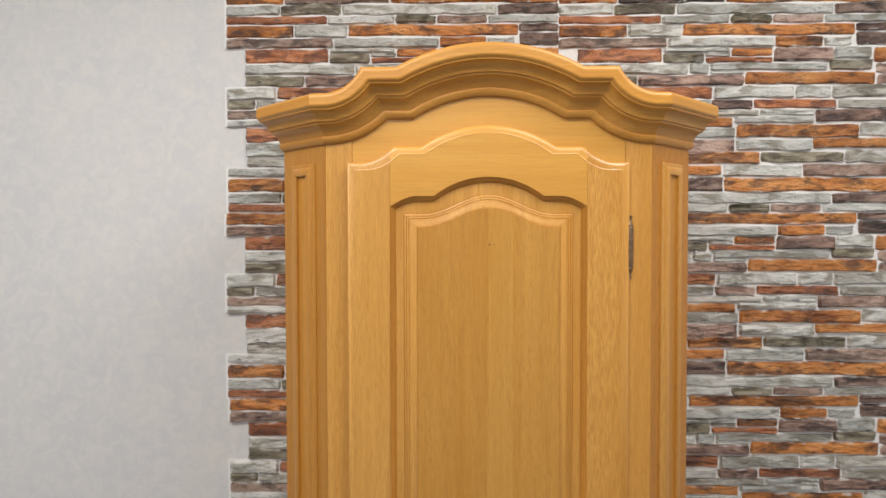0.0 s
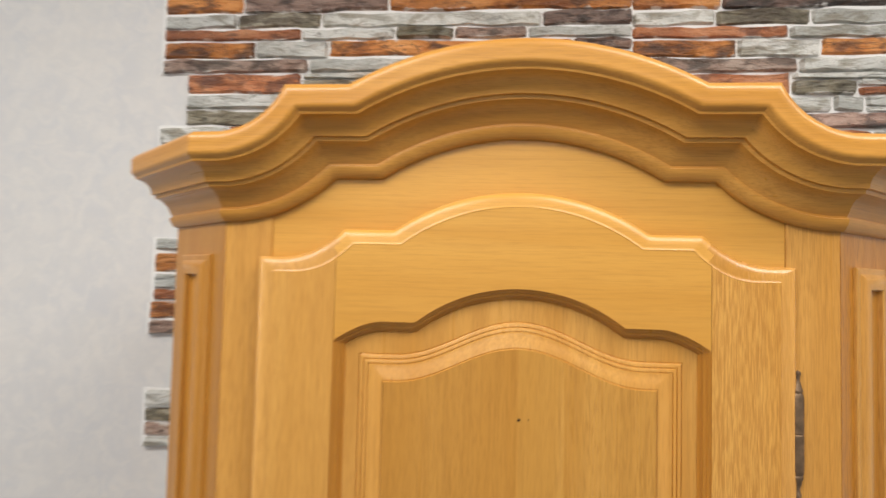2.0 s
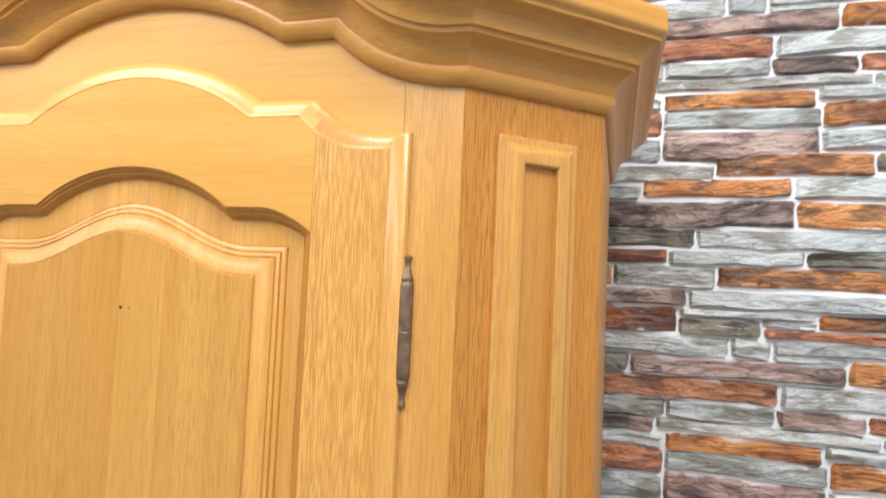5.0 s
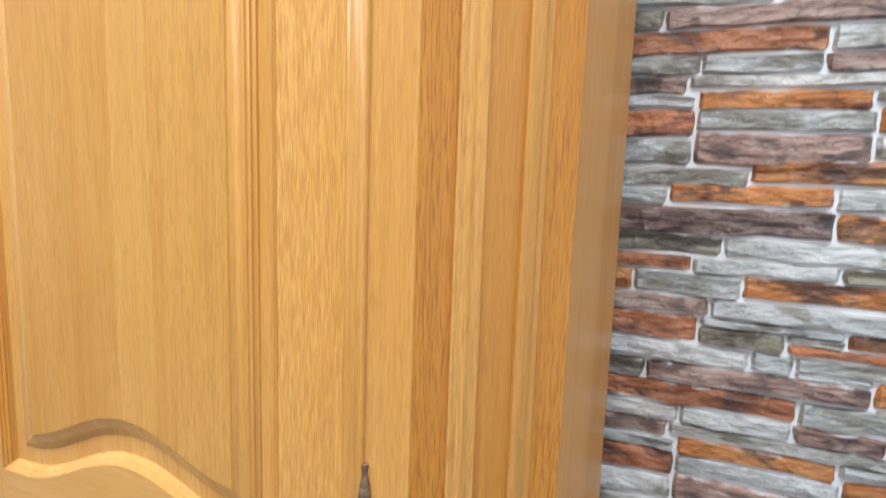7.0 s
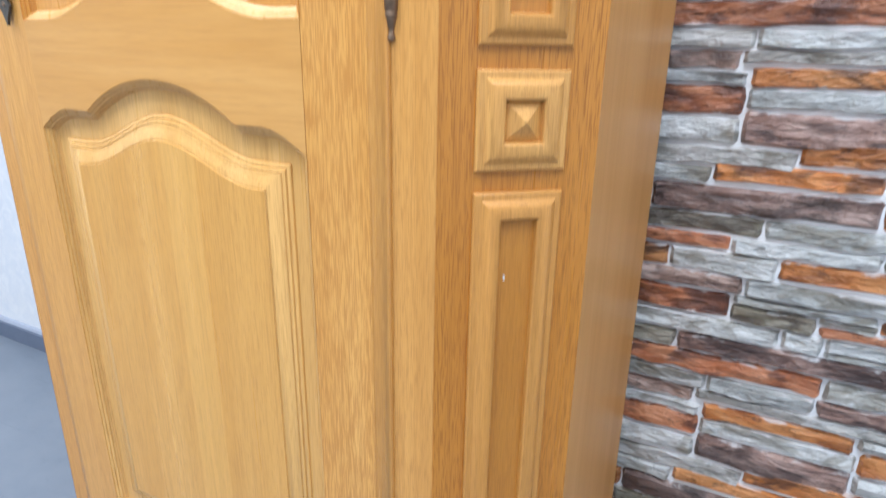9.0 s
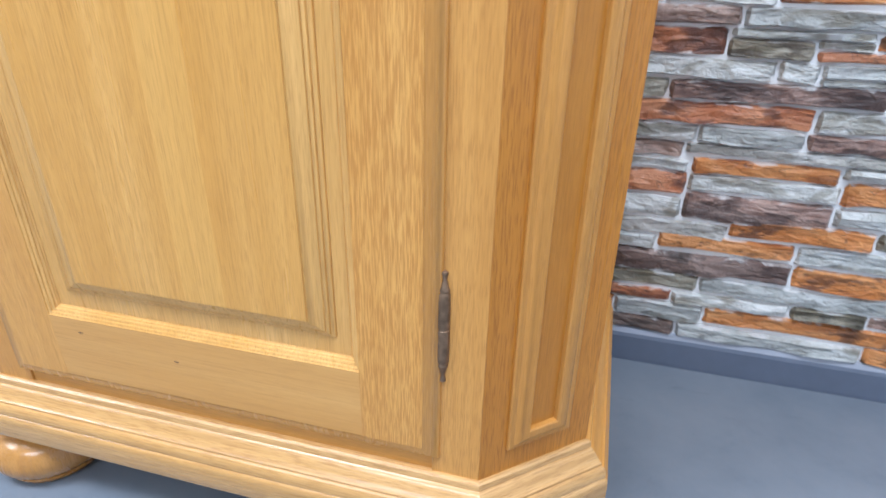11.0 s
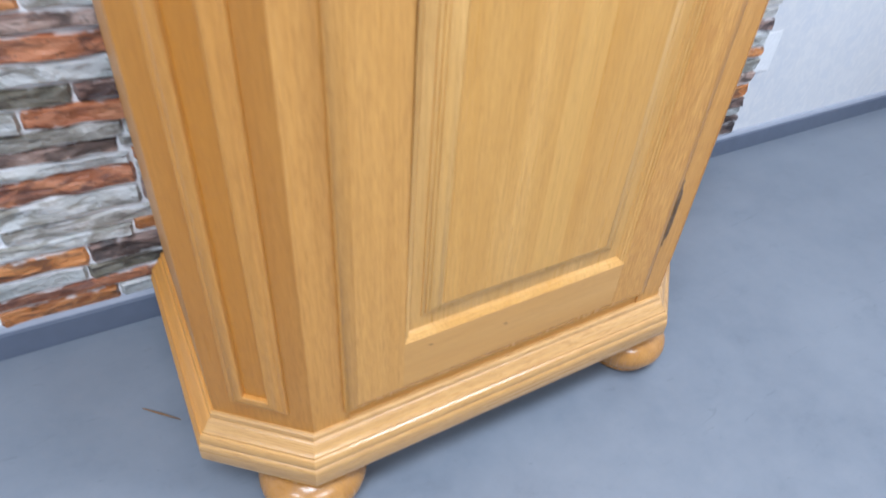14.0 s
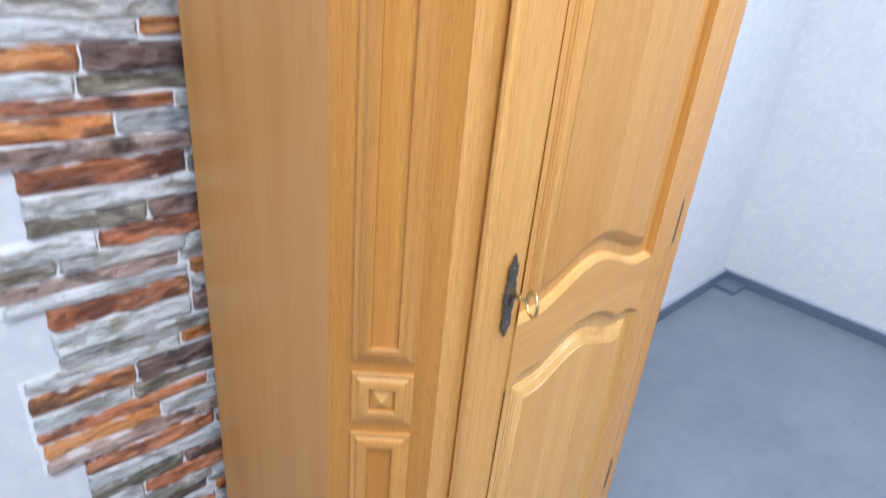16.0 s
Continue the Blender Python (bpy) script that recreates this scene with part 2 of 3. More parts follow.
BRONZE = plain("aged_bronze", (0.235, 0.155, 0.095), 0.48, 0.75, 0.35, 120)
IRON = plain("blackened_iron", (0.105, 0.092, 0.075), 0.55, 0.5, 0.3, 200)
BRASS = plain("polished_brass", (0.72, 0.56, 0.25), 0.24, 1.0, 0.08, 150)
HOLE = plain("dark_hole", (0.03, 0.015, 0.006), 0.9)
WALL = wallpaper()
CEILING = plain("ceiling_paint", (0.8, 0.8, 0.79), 0.9, 0, 0.02, 5)
FLOOR = linoleum()
SKIRT = plain("grey_plastic_skirting", (0.125, 0.145, 0.195), 0.45, 0, 0.06, 30)
SKIRT_TOP = plain("pale_skirting_lip", (0.36, 0.38, 0.44), 0.5, 0, 0.05, 30)
MORTAR = plain("white_mortar", (0.84, 0.835, 0.83), 0.8, 0, 0.05, 90, 0.3)
TWIG = plain("dry_wood_sliver", (0.23, 0.13, 0.06), 0.8, 0, 0.2, 200)
STONES = {
    "g": stone("grey_stone", (0.38, 0.387, 0.365), (0.545, 0.56, 0.535), (0.69, 0.70, 0.68), (0.165, 0.150, 0.115), 0.6),
    "h": stone("grey_brown_stone", (0.281, 0.268, 0.230), (0.510, 0.495, 0.450), (0.660, 0.645, 0.610), (0.143, 0.128, 0.098), 0.5),
    "k": stone("khaki_stone", (0.094, 0.083, 0.054), (0.248, 0.221, 0.156), (0.396, 0.368, 0.294), (0.053, 0.041, 0.030), 0.6),
    "o": stone("orange_stone", (0.216, 0.068, 0.019), (0.540, 0.200, 0.046), (0.680, 0.315, 0.105), (0.045, 0.022, 0.015), 0.85),
    "r": stone("rust_stone", (0.180, 0.061, 0.029), (0.450, 0.160, 0.064), (0.580, 0.265, 0.130), (0.068, 0.030, 0.022), 0.75),
    "b": stone("brown_pink_stone", (0.144, 0.090, 0.072), (0.390, 0.260, 0.205), (0.550, 0.420, 0.350), (0.053, 0.038, 0.030), 0.75),
    "p": stone("plum_stone", (0.108, 0.064, 0.054), (0.320, 0.200, 0.158), (0.510, 0.370, 0.310), (0.038, 0.026, 0.024), 0.7),
    "d": stone("dark_brown_stone", (0.058, 0.036, 0.030), (0.193, 0.124, 0.101), (0.368, 0.267, 0.225), (0.022, 0.017, 0.015), 0.7),
}

# ---- mesh helpers ----


def part(name, bm, material, parent=None, label="", smooth=None):
    """Links a bmesh as one mesh object, under a parent if there is one."""
    bmesh.ops.recalc_face_normals(bm, faces=bm.faces)
    me = bpy.data.meshes.new(name)
    bm.to_mesh(me)
    bm.free()
    me.materials.append(material)
    if smooth:
        me.shade_smooth()
        me.set_sharp_from_angle(angle=radians(smooth))
    ob = new(name, me)
    ob.parent = parent
    if label:
        tagged(ob, label)
    return ob


def empty(name, label, category, group="", kind="", at=(0, 0, 0)):
    ob = new(name)
    ob.location = at
    ob.empty_display_size = 0.05
    return tagged(ob, label, category, group, kind)


def boxed(x0, x1, y0, y1, z0, z1, bevel=0.0, bm=None):
    bm = bm or bmesh.new()
    made = bmesh.ops.create_cube(bm, size=1.0)["verts"]
    for v in made:
        v.co = ((x0 + x1) / 2 + v.co.x * (x1 - x0), (y0 + y1) / 2 + v.co.y * (y1 - y0), (z0 + z1) / 2 + v.co.z * (z1 - z0))
    if bevel:
        edges = {e for v in made for e in v.link_edges}
        bmesh.ops.bevel(bm, geom=list(edges), offset=bevel, segments=2, profile=0.5, affect="EDGES")
    return bm


def prism(outline, y0, y1):
    """A flat outline in x and z, given thickness in y."""
    bm = bmesh.new()
    front = [bm.verts.new((x, y0, z)) for x, z in outline]
    back = [bm.verts.new((x, y1, z)) for x, z in outline]
    bm.faces.new(front)
    bm.faces.new(back[::-1])
    n = len(outline)
    for i in range(n):
        bm.faces.new((front[i], back[i], back[(i + 1) % n], front[(i + 1) % n]))
    return bm


def loft(loops, closed=True, cap_first=False, cap_last=False):
    bm = bmesh.new()
    rows = [[bm.verts.new(p) for p in loop] for loop in loops]
    n = len(rows[0])
    for a, b in zip(rows, rows[1:]):
        for i in range(n if closed else n - 1):
            j = (i + 1) % n
            bm.faces.new((a[i], a[j], b[j], b[i]))
    if cap_first:
        bm.faces.new(rows[0])
    if cap_last:
        bm.faces.new(rows[-1])
    return bm


def lathe(profile, centre, turns=32, axis="z"):
    """A turned body from (radius, height) pairs round an upright axis."""
    loops = []
    for r, h in profile:
        ring = []
        for k in range(turns):
            a = 2 * math.pi * k / turns
            p = (r * math.cos(a), r * math.sin(a), h)
            if axis == "y":
                p = (p[0], h, p[1])
            ring.append(tuple(c + q for c, q in zip(centre, p)))
        loops.append(ring)
    return loft(loops, True, True, True)


def inset(points, d):
    """A closed outline, counter-clockwise, moved inwards by d with mitred corners."""
    out, n = [], len(points)
    for i in range(n):
        p, a, b = Vector(points[i]), Vector(points[i - 1]), Vector(points[(i + 1) % n])
        u, v = (p - a).normalized(), (b - p).normalized()
        na, nb = Vector((-u.y, u.x)), Vector((-v.y, v.x))
        m = na + nb
        m = m / max(m.dot(na), 0.35)
        out.append(tuple(p + m * d))
    return out


def panel_rings(xs, low, high, half, steps):
    """Loops of a panel outline between two curves, drawn in towards its middle, at each (inset, y)."""
    loops = []
    for d, y in steps:
        k = (half - d) / half
        loops.append([(x * k, y, low(x * k) + d) for x in xs] + [(x * k, y, high(x * k) - d) for x in reversed(xs)])
    return loops


# ---- the room ----
WALL_Y, ROOM_R, ROOM_L, ROOM_B, TOP = 0.495, 2.13, -4.2, -5.5, 2.7


def wall(name, x0, x1, y0, y1):
    tagged(part(name, boxed(x0, x1, y0, y1, -0.05, TOP + 0.1), WALL), "off-white wall with mottled cream wallpaper", "wall", kind="structure")


wall("wall_north", ROOM_L - 0.15, ROOM_R + 0.15, WALL_Y, WALL_Y + 0.15)
wall("wall_east", ROOM_R, ROOM_R + 0.15, ROOM_B, WALL_Y)
wall("wall_west", ROOM_L - 0.15, ROOM_L, ROOM_B, WALL_Y)
wall("wall_south", ROOM_L - 0.15, ROOM_R + 0.15, ROOM_B - 0.15, ROOM_B)
tagged(part("floor", boxed(ROOM_L - 0.15, ROOM_R + 0.15, ROOM_B - 0.15, WALL_Y + 0.15, -0.12, 0.0), FLOOR),
       "blue-grey mottled linoleum floor with faint scuffs", "floor", kind="structure")
tagged(part("ceiling", boxed(ROOM_L - 0.15, ROOM_R + 0.15, ROOM_B - 0.15, WALL_Y + 0.15, TOP, TOP + 0.12), CEILING),
       "plain white painted ceiling", "ceiling", kind="structure")

SKIRT_PROFILE = [(0.0, 0.0), (0.016, 0.0), (0.0165, 0.006), (0.015, 0.046), (0.012, 0.052)]


def skirting(name, a, b, out):
    """A plastic skirting run from a to b in plan; out points into the room."""
    loops = [[(p[0] + out[0] * o, p[1] + out[1] * o, h) for o, h in SKIRT_PROFILE + [(0.0, 0.052)]] for p in (a, b)]
    root = tagged(part(name, loft(loops, True, True, True), SKIRT), "dark blue-grey plastic skirting along the wall", "skirting", kind="structure")
    lip = [[(p[0] + out[0] * o, p[1] + out[1] * o, h) for o, h in ((0.0, 0.052), (0.0125, 0.052), (0.009, 0.060), (0.0, 0.0615))] for p in (a, b)]
    part("lip", loft(lip, True, True, True), SKIRT_TOP, root, "pale grey top lip of the skirting")


skirting("baseboard_north", (ROOM_L, WALL_Y), (ROOM_R - 0.0165, WALL_Y), (0, -1))
skirting("baseboard_east", (ROOM_R, ROOM_B), (ROOM_R, WALL_Y), (-1, 0))
skirting("baseboard_west", (ROOM_L, WALL_Y - 0.0165), (ROOM_L, ROOM_B), (1, 0))

# ---- the wardrobe ----
HALF, FRONT, SIDE, CH_Y, BACK = 0.2935, 0.008, 0.3925, 0.0972, 0.4455
Z_DOOR, Z_BASE = 0.177, 0.157


def scallop(x, peak, ledge, end, x1, x2, x3, hollow):
    """Height of a scalloped rail: a crown, a short ledge and a falling shoulder."""
    x = abs(x)
    if x <= x1:
        r = (x1 * x1 + (peak - ledge) ** 2) / (2 * (peak - ledge))
        return peak - r + math.sqrt(r * r - x * x)
    if x <= x2:
        return ledge
    s = min((x - x2) / (x3 - x2), 1.0)
    drop = ledge - end
    return end + drop * (1 - s) ** 2.1 if hollow else ledge - drop * s**1.7


def door_top(x):
    return scallop(x, 1.698, 1.660, 1.632, 0.121, 0.170, 0.232, True)


def open_top(x):
    return scallop(x, 1.606, 1.572, 1.553, 0.098, 0.130, 0.176, False)


def low_top(x):
    return scallop(x, 0.827, 0.793, 0.771, 0.098, 0.130, 0.176, False)


def mid_top(x):
    return 0.879 + 0.0205 * (1 + math.cos(math.pi * min(abs(x) / 0.142, 1.0)))


def span(a, b, n, extra=()):
    return sorted({round(a + (b - a) * k / n, 5) for k in range(n + 1)} | {round(e, 5) for e in extra if min(a, b) < e < max(a, b)})


KINKS = (-0.232, -0.176, -0.170, -0.130, -0.121, -0.098, 0.098, 0.121, 0.130, 0.170, 0.176, 0.232)

wardrobe = empty("wardrobe", "tall honey-oak wardrobe with arched cornice and one panelled door", "wardrobe")

# carcass
CARC_TOP = 1.70
for sx in (-1, 1):
    part("post", boxed(min(sx * 0.2455, sx * HALF), max(sx * 0.2455, sx * HALF), FRONT, 0.05, Z_BASE - 0.02, CARC_TOP, 0.001), OAK_Z, wardrobe)
    plan = [(sx * HALF, FRONT), (sx * SIDE, CH_Y), (sx * (SIDE - 0.02), CH_Y + 0.012), (sx * (HALF - 0.001), FRONT + 0.03)]
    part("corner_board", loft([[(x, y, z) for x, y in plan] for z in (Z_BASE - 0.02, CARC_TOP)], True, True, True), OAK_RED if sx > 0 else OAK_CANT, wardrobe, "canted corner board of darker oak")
    part("side_panel", boxed(min(sx * SIDE, sx * (SIDE - 0.02)), max(sx * SIDE, sx * (SIDE - 0.02)), CH_Y, BACK, Z_BASE - 0.02, CARC_TOP), OAK_SIDE, wardrobe, "smooth veneered side panel")
part("back_panel", boxed(-SIDE + 0.02, SIDE - 0.02, BACK - 0.01, BACK, Z_BASE, CARC_TOP), OAK_SIDE, wardrobe)
part("top_board", boxed(-SIDE + 0.02, SIDE - 0.02, 0.115, BACK - 0.01, CARC_TOP - 0.02, CARC_TOP), OAK_X, wardrobe)
part("bottom_board", boxed(-SIDE + 0.02, SIDE - 0.02, 0.115, BACK - 0.01, Z_BASE, Z_BASE + 0.02), OAK_X, wardrobe)
part("bottom_rail", boxed(-0.245, 0.245, 0.0105, 0.05, Z_BASE - 0.02, 0.20), OAK_X, wardrobe)


C_PEAK, C_LEDGE, C_END, C_X1, C_X2, C_X3 = 1.751, 1.711, 1.666, 0.135, 0.182, 0.292
R_CROWN = (C_X1**2 + (C_PEAK - C_LEDGE) ** 2) / (2 * (C_PEAK - C_LEDGE))
R_SHOULDER = (C_X3 - C_X2) / math.sin(2 * math.atan((C_LEDGE - C_END) / (C_X3 - C_X2)))


SLIM = 0.975


def cornice_line(b):
    """The right half of the cornice's line in x and z, moved out by b: crown, ledge and hollow shoulder."""
    zc, r = C_PEAK - R_CROWN, R_CROWN + b
    low = SLIM * b
    x1 = math.sqrt(r * r - (C_LEDGE + low - zc) ** 2)
    a1 = math.asin(x1 / r)
    pts = [(r * math.sin(a1 * k / 16), zc + r * math.cos(a1 * k / 16)) for k in range(17)]
    zs, q = C_END + R_SHOULDER, R_SHOULDER - low
    x2 = C_X3 - math.sqrt(q * q - (zs - C_LEDGE - low) ** 2)
    pts += [(x1 + (x2 - x1) * k / 3, C_LEDGE + low) for k in (1, 2, 3)]
    a2 = math.asin((C_X3 - x2) / q)
    pts += [(C_X3 - q * math.sin(a2 * (1 - k / 10)), zs - q * math.cos(a2 * (1 - k / 10))) for k in range(1, 11)]
    return pts


def corn(x):
    line = cornice_line(0.0)
    return float(np.interp(abs(x), [p[0] for p in line], [p[1] for p in line]))


frieze = [(x, corn(x) + 0.03) for x in span(-0.2450, 0.2450, 60, KINKS)][::-1]
part("frieze", prism([(-0.2450, 1.622), (0.2450, 1.622)] + frieze, 0.0095, 0.05), OAK_TOP, wardrobe, "level-grained frieze board under the cornice")

def canted(name, loops, material, sx, label=""):
    """A moulding on the canted corner, made along its own x axis so that its grain follows it."""
    a = sx * math.atan2(CH_Y - FRONT, SIDE - HALF)
    ob = part(name, loft([[(x * math.cos(a) + y * math.sin(a), y * math.cos(a) - x * math.sin(a), z) for x, y, z in loop] for loop in loops], False), material, wardrobe, label, 28)
    ob.rotation_euler = (0, 0, a)


# cornice
T225 = math.tan(math.atan2(CH_Y - FRONT, SIDE - HALF) / 2)
T_SIDE = math.tan((math.pi / 2 - math.atan2(CH_Y - FRONT, SIDE - HALF)) / 2)


def arc(cx, cy, r, a0, a1, n, flat=1.0):
    return [(cx + r * math.cos(radians(a0 + (a1 - a0) * k / n)), cy + flat * r * math.sin(radians(a0 + (a1 - a0) * k / n))) for k in range(n + 1)]


CORNICE = ([(-0.004, 0.0), (0.0028, 0.0), (0.0040, 0.0006), (0.0062, 0.0032), (0.0082, 0.0066), (0.0092, 0.0098), (0.0092, 0.0114), (0.0070, 0.0120), (0.0068, 0.0140)]
           + [(0.0092, 0.018), (0.0115, 0.0235), (0.0155, 0.0285), (0.0212, 0.0322), (0.0245, 0.0332)]
           + [(0.0250, 0.0368), (0.0285, 0.0375)]
           + [(0.0292, 0.0415), (0.0315, 0.0470), (0.0360, 0.0515), (0.0420, 0.0542), (0.0450, 0.0548)]
           + [(0.0455, 0.0570)] + arc(0.0440, 0.0640, 0.0062, -60, 20, 4) + [(0.0500, 0.0720)] + arc(0.0405, 0.0745, 0.0098, 10, 90, 5)
           + [(0.030, 0.0848), (-0.02, 0.0848)])


CORNICE = [(a * 0.95, b) for a, b in CORNICE]


def plan_corner(sx, which, a, reach=BACK):
    """Plan point of the moulding at outset a: 0 the front corner, 1 the side corner, 2 the wall end."""
    if which == 0:
        return sx * (HALF + a * T225), FRONT - a
    if which == 1:
        return sx * (SIDE + a), CH_Y - a * T_SIDE
    return sx * (SIDE + a), reach


lines = []
for out, up in CORNICE:
    right = [(x, FRONT - out, z) for x, z in cornice_line(up)]
    right[-1] = (*plan_corner(1, 0, out), right[-1][2])
    lines.append([(-x, y, z) for x, y, z in right[:0:-1]] + right)
loops = [list(c) for c in zip(*lines)]
part("cornice_front", loft(loops, False), OAK_X, wardrobe, "scalloped arched cornice moulding", smooth=28)
for sx in (-1, 1):
    ends = [[(*plan_corner(sx, k, a), 1.666 + SLIM * b) for a, b in CORNICE] for k in (0, 1, 2)]
    canted("cornice_corner", ends[:2], OAK_X, sx)
    part("cornice_side", loft(ends[1:], False), OAK_Y, wardrobe, smooth=28)

# plinth
PLINTH = [(-0.004, 0.1570), (0.0030, 0.1566), (0.0062, 0.1548), (0.0074, 0.1515), (0.0076, 0.1488), (0.0100, 0.1480), (0.0135, 0.1452), (0.0180, 0.1400), (0.0222, 0.1362), (0.0242, 0.1352),
          (0.0246, 0.1328), (0.0275, 0.1318), (0.0302, 0.1290), (0.0314, 0.1250), (0.0316, 0.1212), (0.0309, 0.1202), (0.0326, 0.1194), (0.0346, 0.1170), (0.0354, 0.1135), (0.0357, 0.1080),
          (0.0356, 0.0945), (0.0340, 0.0905), (0.0280, 0.0888), (-0.02, 0.0885)]
PLINTH = [(a * 0.82, 0.157 - (0.157 - b) * 1.07) for a, b in PLINTH]


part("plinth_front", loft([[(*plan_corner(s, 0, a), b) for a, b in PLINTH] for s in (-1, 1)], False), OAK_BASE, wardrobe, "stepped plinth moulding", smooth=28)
for sx in (-1, 1):
    ends = [[(*plan_corner(sx, k, a, 0.450), b) for a, b in PLINTH] for k in (0, 1, 2)]
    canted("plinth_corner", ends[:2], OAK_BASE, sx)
    part("plinth_side", loft(ends[1:], False), OAK_Y, wardrobe, smooth=28)
part("underside", boxed(-0.33, 0.33, 0.05, 0.44, 0.084, 0.10), OAK_X, wardrobe)

BUN = [(0.030, 0.0), (0.052, 0.0008), (0.057, 0.004), (0.0585, 0.008), (0.0560, 0.0100), (0.0565, 0.0115), (0.0620, 0.0150), (0.0675, 0.022), (0.0705, 0.032), (0.0708, 0.041), (0.0675, 0.052),
       (0.060, 0.061), (0.050, 0.067), (0.0455, 0.0685), (0.0455, 0.0715), (0.050, 0.0735), (0.050, 0.088)]
for cx, cy in ((-0.290, 0.042), (0.287, 0.042), (-0.300, 0.385), (0.300, 0.385)):
    part("bun_foot", lathe([(r * 1.04, h) for r, h in BUN], (cx, cy, 0.0), 40), OAK_FOOT, wardrobe, "turned bun foot", smooth=40)

# corner pilaster mouldings
FRAME = [(0.0, 0.0), (0.0, 0.0035), (0.0015, 0.005), (0.006, 0.0055), (0.0066, 0.0062), (0.0085, 0.0085), (0.0125, 0.0108), (0.0170, 0.0115), (0.0205, 0.0110),
         (0.0218, 0.0096), (0.0226, 0.0030)]
CH_D = Vector((SIDE - HALF, CH_Y - FRONT)).normalized()
CH_LEN = math.hypot(SIDE - HALF, CH_Y - FRONT)


def on_corner(sx, s, h, z):
    """A place on the canted corner: s along it, h proud of it."""
    return sx * (HALF + CH_D.x * s + CH_D.y * h), FRONT + CH_D.y * s - CH_D.x * h, z


def corner_frame(sx, z0, z1, name):
    mid = CH_LEN / 2
    w = 0.0375
    square = [(mid - w, z0), (mid + w, z0), (mid + w, z1), (mid - w, z1)]
    loops = [[on_corner(sx, s, h * 0.78, z) for s, z in inset(square, d)] for d, h in FRAME]
    return part(name, loft(loops, True), OAK_LEFT if name == "rosette" else OAK_Z if sx > 0 else OAK_HONEY, wardrobe, smooth=25), square


for sx in (-1, 1):
    for z0, z1 in ((0.862, 1.634), (0.186, 0.752)):
        ob, square = corner_frame(sx, z0, z1, "corner_moulding")
        inner = inset(square, 0.0225)
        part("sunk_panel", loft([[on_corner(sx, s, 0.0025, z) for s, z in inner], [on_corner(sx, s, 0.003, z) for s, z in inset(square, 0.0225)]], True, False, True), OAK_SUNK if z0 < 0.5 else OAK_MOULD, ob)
    ob, square = corner_frame(sx, 0.769, 0.845, "rosette")
    tagged(ob, "square rosette moulding with a pyramid stud")
    inner = inset(square, 0.0228)
    bm = loft([[on_corner(sx, s, 0.002, z) for s, z in inner], [on_corner(sx, s, 0.0025, z) for s, z in inset(square, 0.0225)]], True)
    tip = bm.verts.new(on_corner(sx, CH_LEN / 2, 0.0115, 0.807))
    rim = [v for v in bm.verts if v is not tip][4:8]
    for k in range(4):
        bm.faces.new((rim[k], rim[(k + 1) % 4], tip))
    part("pyramid_stud", bm, OAK_LEFT, ob)

chip = Vector(on_corner(1, CH_LEN / 2 - 0.009, 0.0030, 0.680))
part("chip", boxed(chip.x - 0.0007, chip.x + 0.0007, chip.y - 0.0008, chip.y + 0.0008, chip.z - 0.0025, chip.z + 0.0025, 0.0003), MORTAR, wardrobe, "tiny pale chip in the lacquer")

# the door
door = part("door", boxed(-0.236, 0.236, 0.0130, 0.0140, 0.185, 1.618), OAK_Z, wardrobe, "closed door with two raised panels")


DOOR = 0.2535


def outer(d):
    k = (DOOR - d) / DOOR
    top = [(x * k, door_top(x) - d * 0.9) for x in span(-DOOR, DOOR, 80, KINKS)][::-1]
    return [(-DOOR * k, Z_DOOR + d * 0.85), (DOOR * k, Z_DOOR + d * 0.85)] + top


EDGE = [(0.0086, 0.0190), (0.0086, 0.0104), (0.0012, 0.0100), (0.0005, 0.0084), (0.0, 0.0078), (0.0001, 0.0066), (0.0010, 0.0052), (0.0032, 0.0034), (0.0074, 0.0019), (0.0128, 0.0010), (0.0152, 0.0007), (0.0160, 0.0)]
LIP = 0.016
lip_ring = part("door_edge", loft([[(x, y, z) for x, z in outer(d)] for d, y in EDGE], True), OAK_EDGE, door, smooth=40)
# left lip takes the lighter stile oak, a painted stand-in for its edge highlight
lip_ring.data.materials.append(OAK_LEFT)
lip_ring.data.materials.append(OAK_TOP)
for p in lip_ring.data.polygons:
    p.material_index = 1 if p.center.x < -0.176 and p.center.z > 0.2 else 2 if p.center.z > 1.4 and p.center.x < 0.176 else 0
K_IN = (DOOR - LIP) / DOOR
IN = DOOR * K_IN


def in_top(x):
    return door_top(x / K_IN) - LIP * 0.9


for sx in (-1, 1):
    tops = [(x, in_top(x)) for x in span(0.176, IN, 14, (0.176 * K_IN, 0.232 * K_IN))][::-1]
    prof = [(0.176, Z_DOOR + LIP * 0.85), (IN, Z_DOOR + LIP * 0.85)] + tops
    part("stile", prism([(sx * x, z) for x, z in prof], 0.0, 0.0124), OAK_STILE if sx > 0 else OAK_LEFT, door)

in_xs = span(-0.176, 0.176, 64, (-0.170 * K_IN, -0.130, -0.121 * K_IN, -0.098, 0.098, 0.121 * K_IN, 0.130, 0.170 * K_IN))
part("top_rail", prism([(x * 0.9975, open_top(x)) for x in in_xs] + [(x * 0.9975, in_top(x)) for x in in_xs][::-1], 0.0003, 0.0124), OAK_TOP, door)
part("middle_rail", prism([(x * 0.9975, low_top(x)) for x in in_xs] + [(x * 0.9975, mid_top(x)) for x in in_xs][::-1], 0.0003, 0.0124), OAK_RAIL, door)
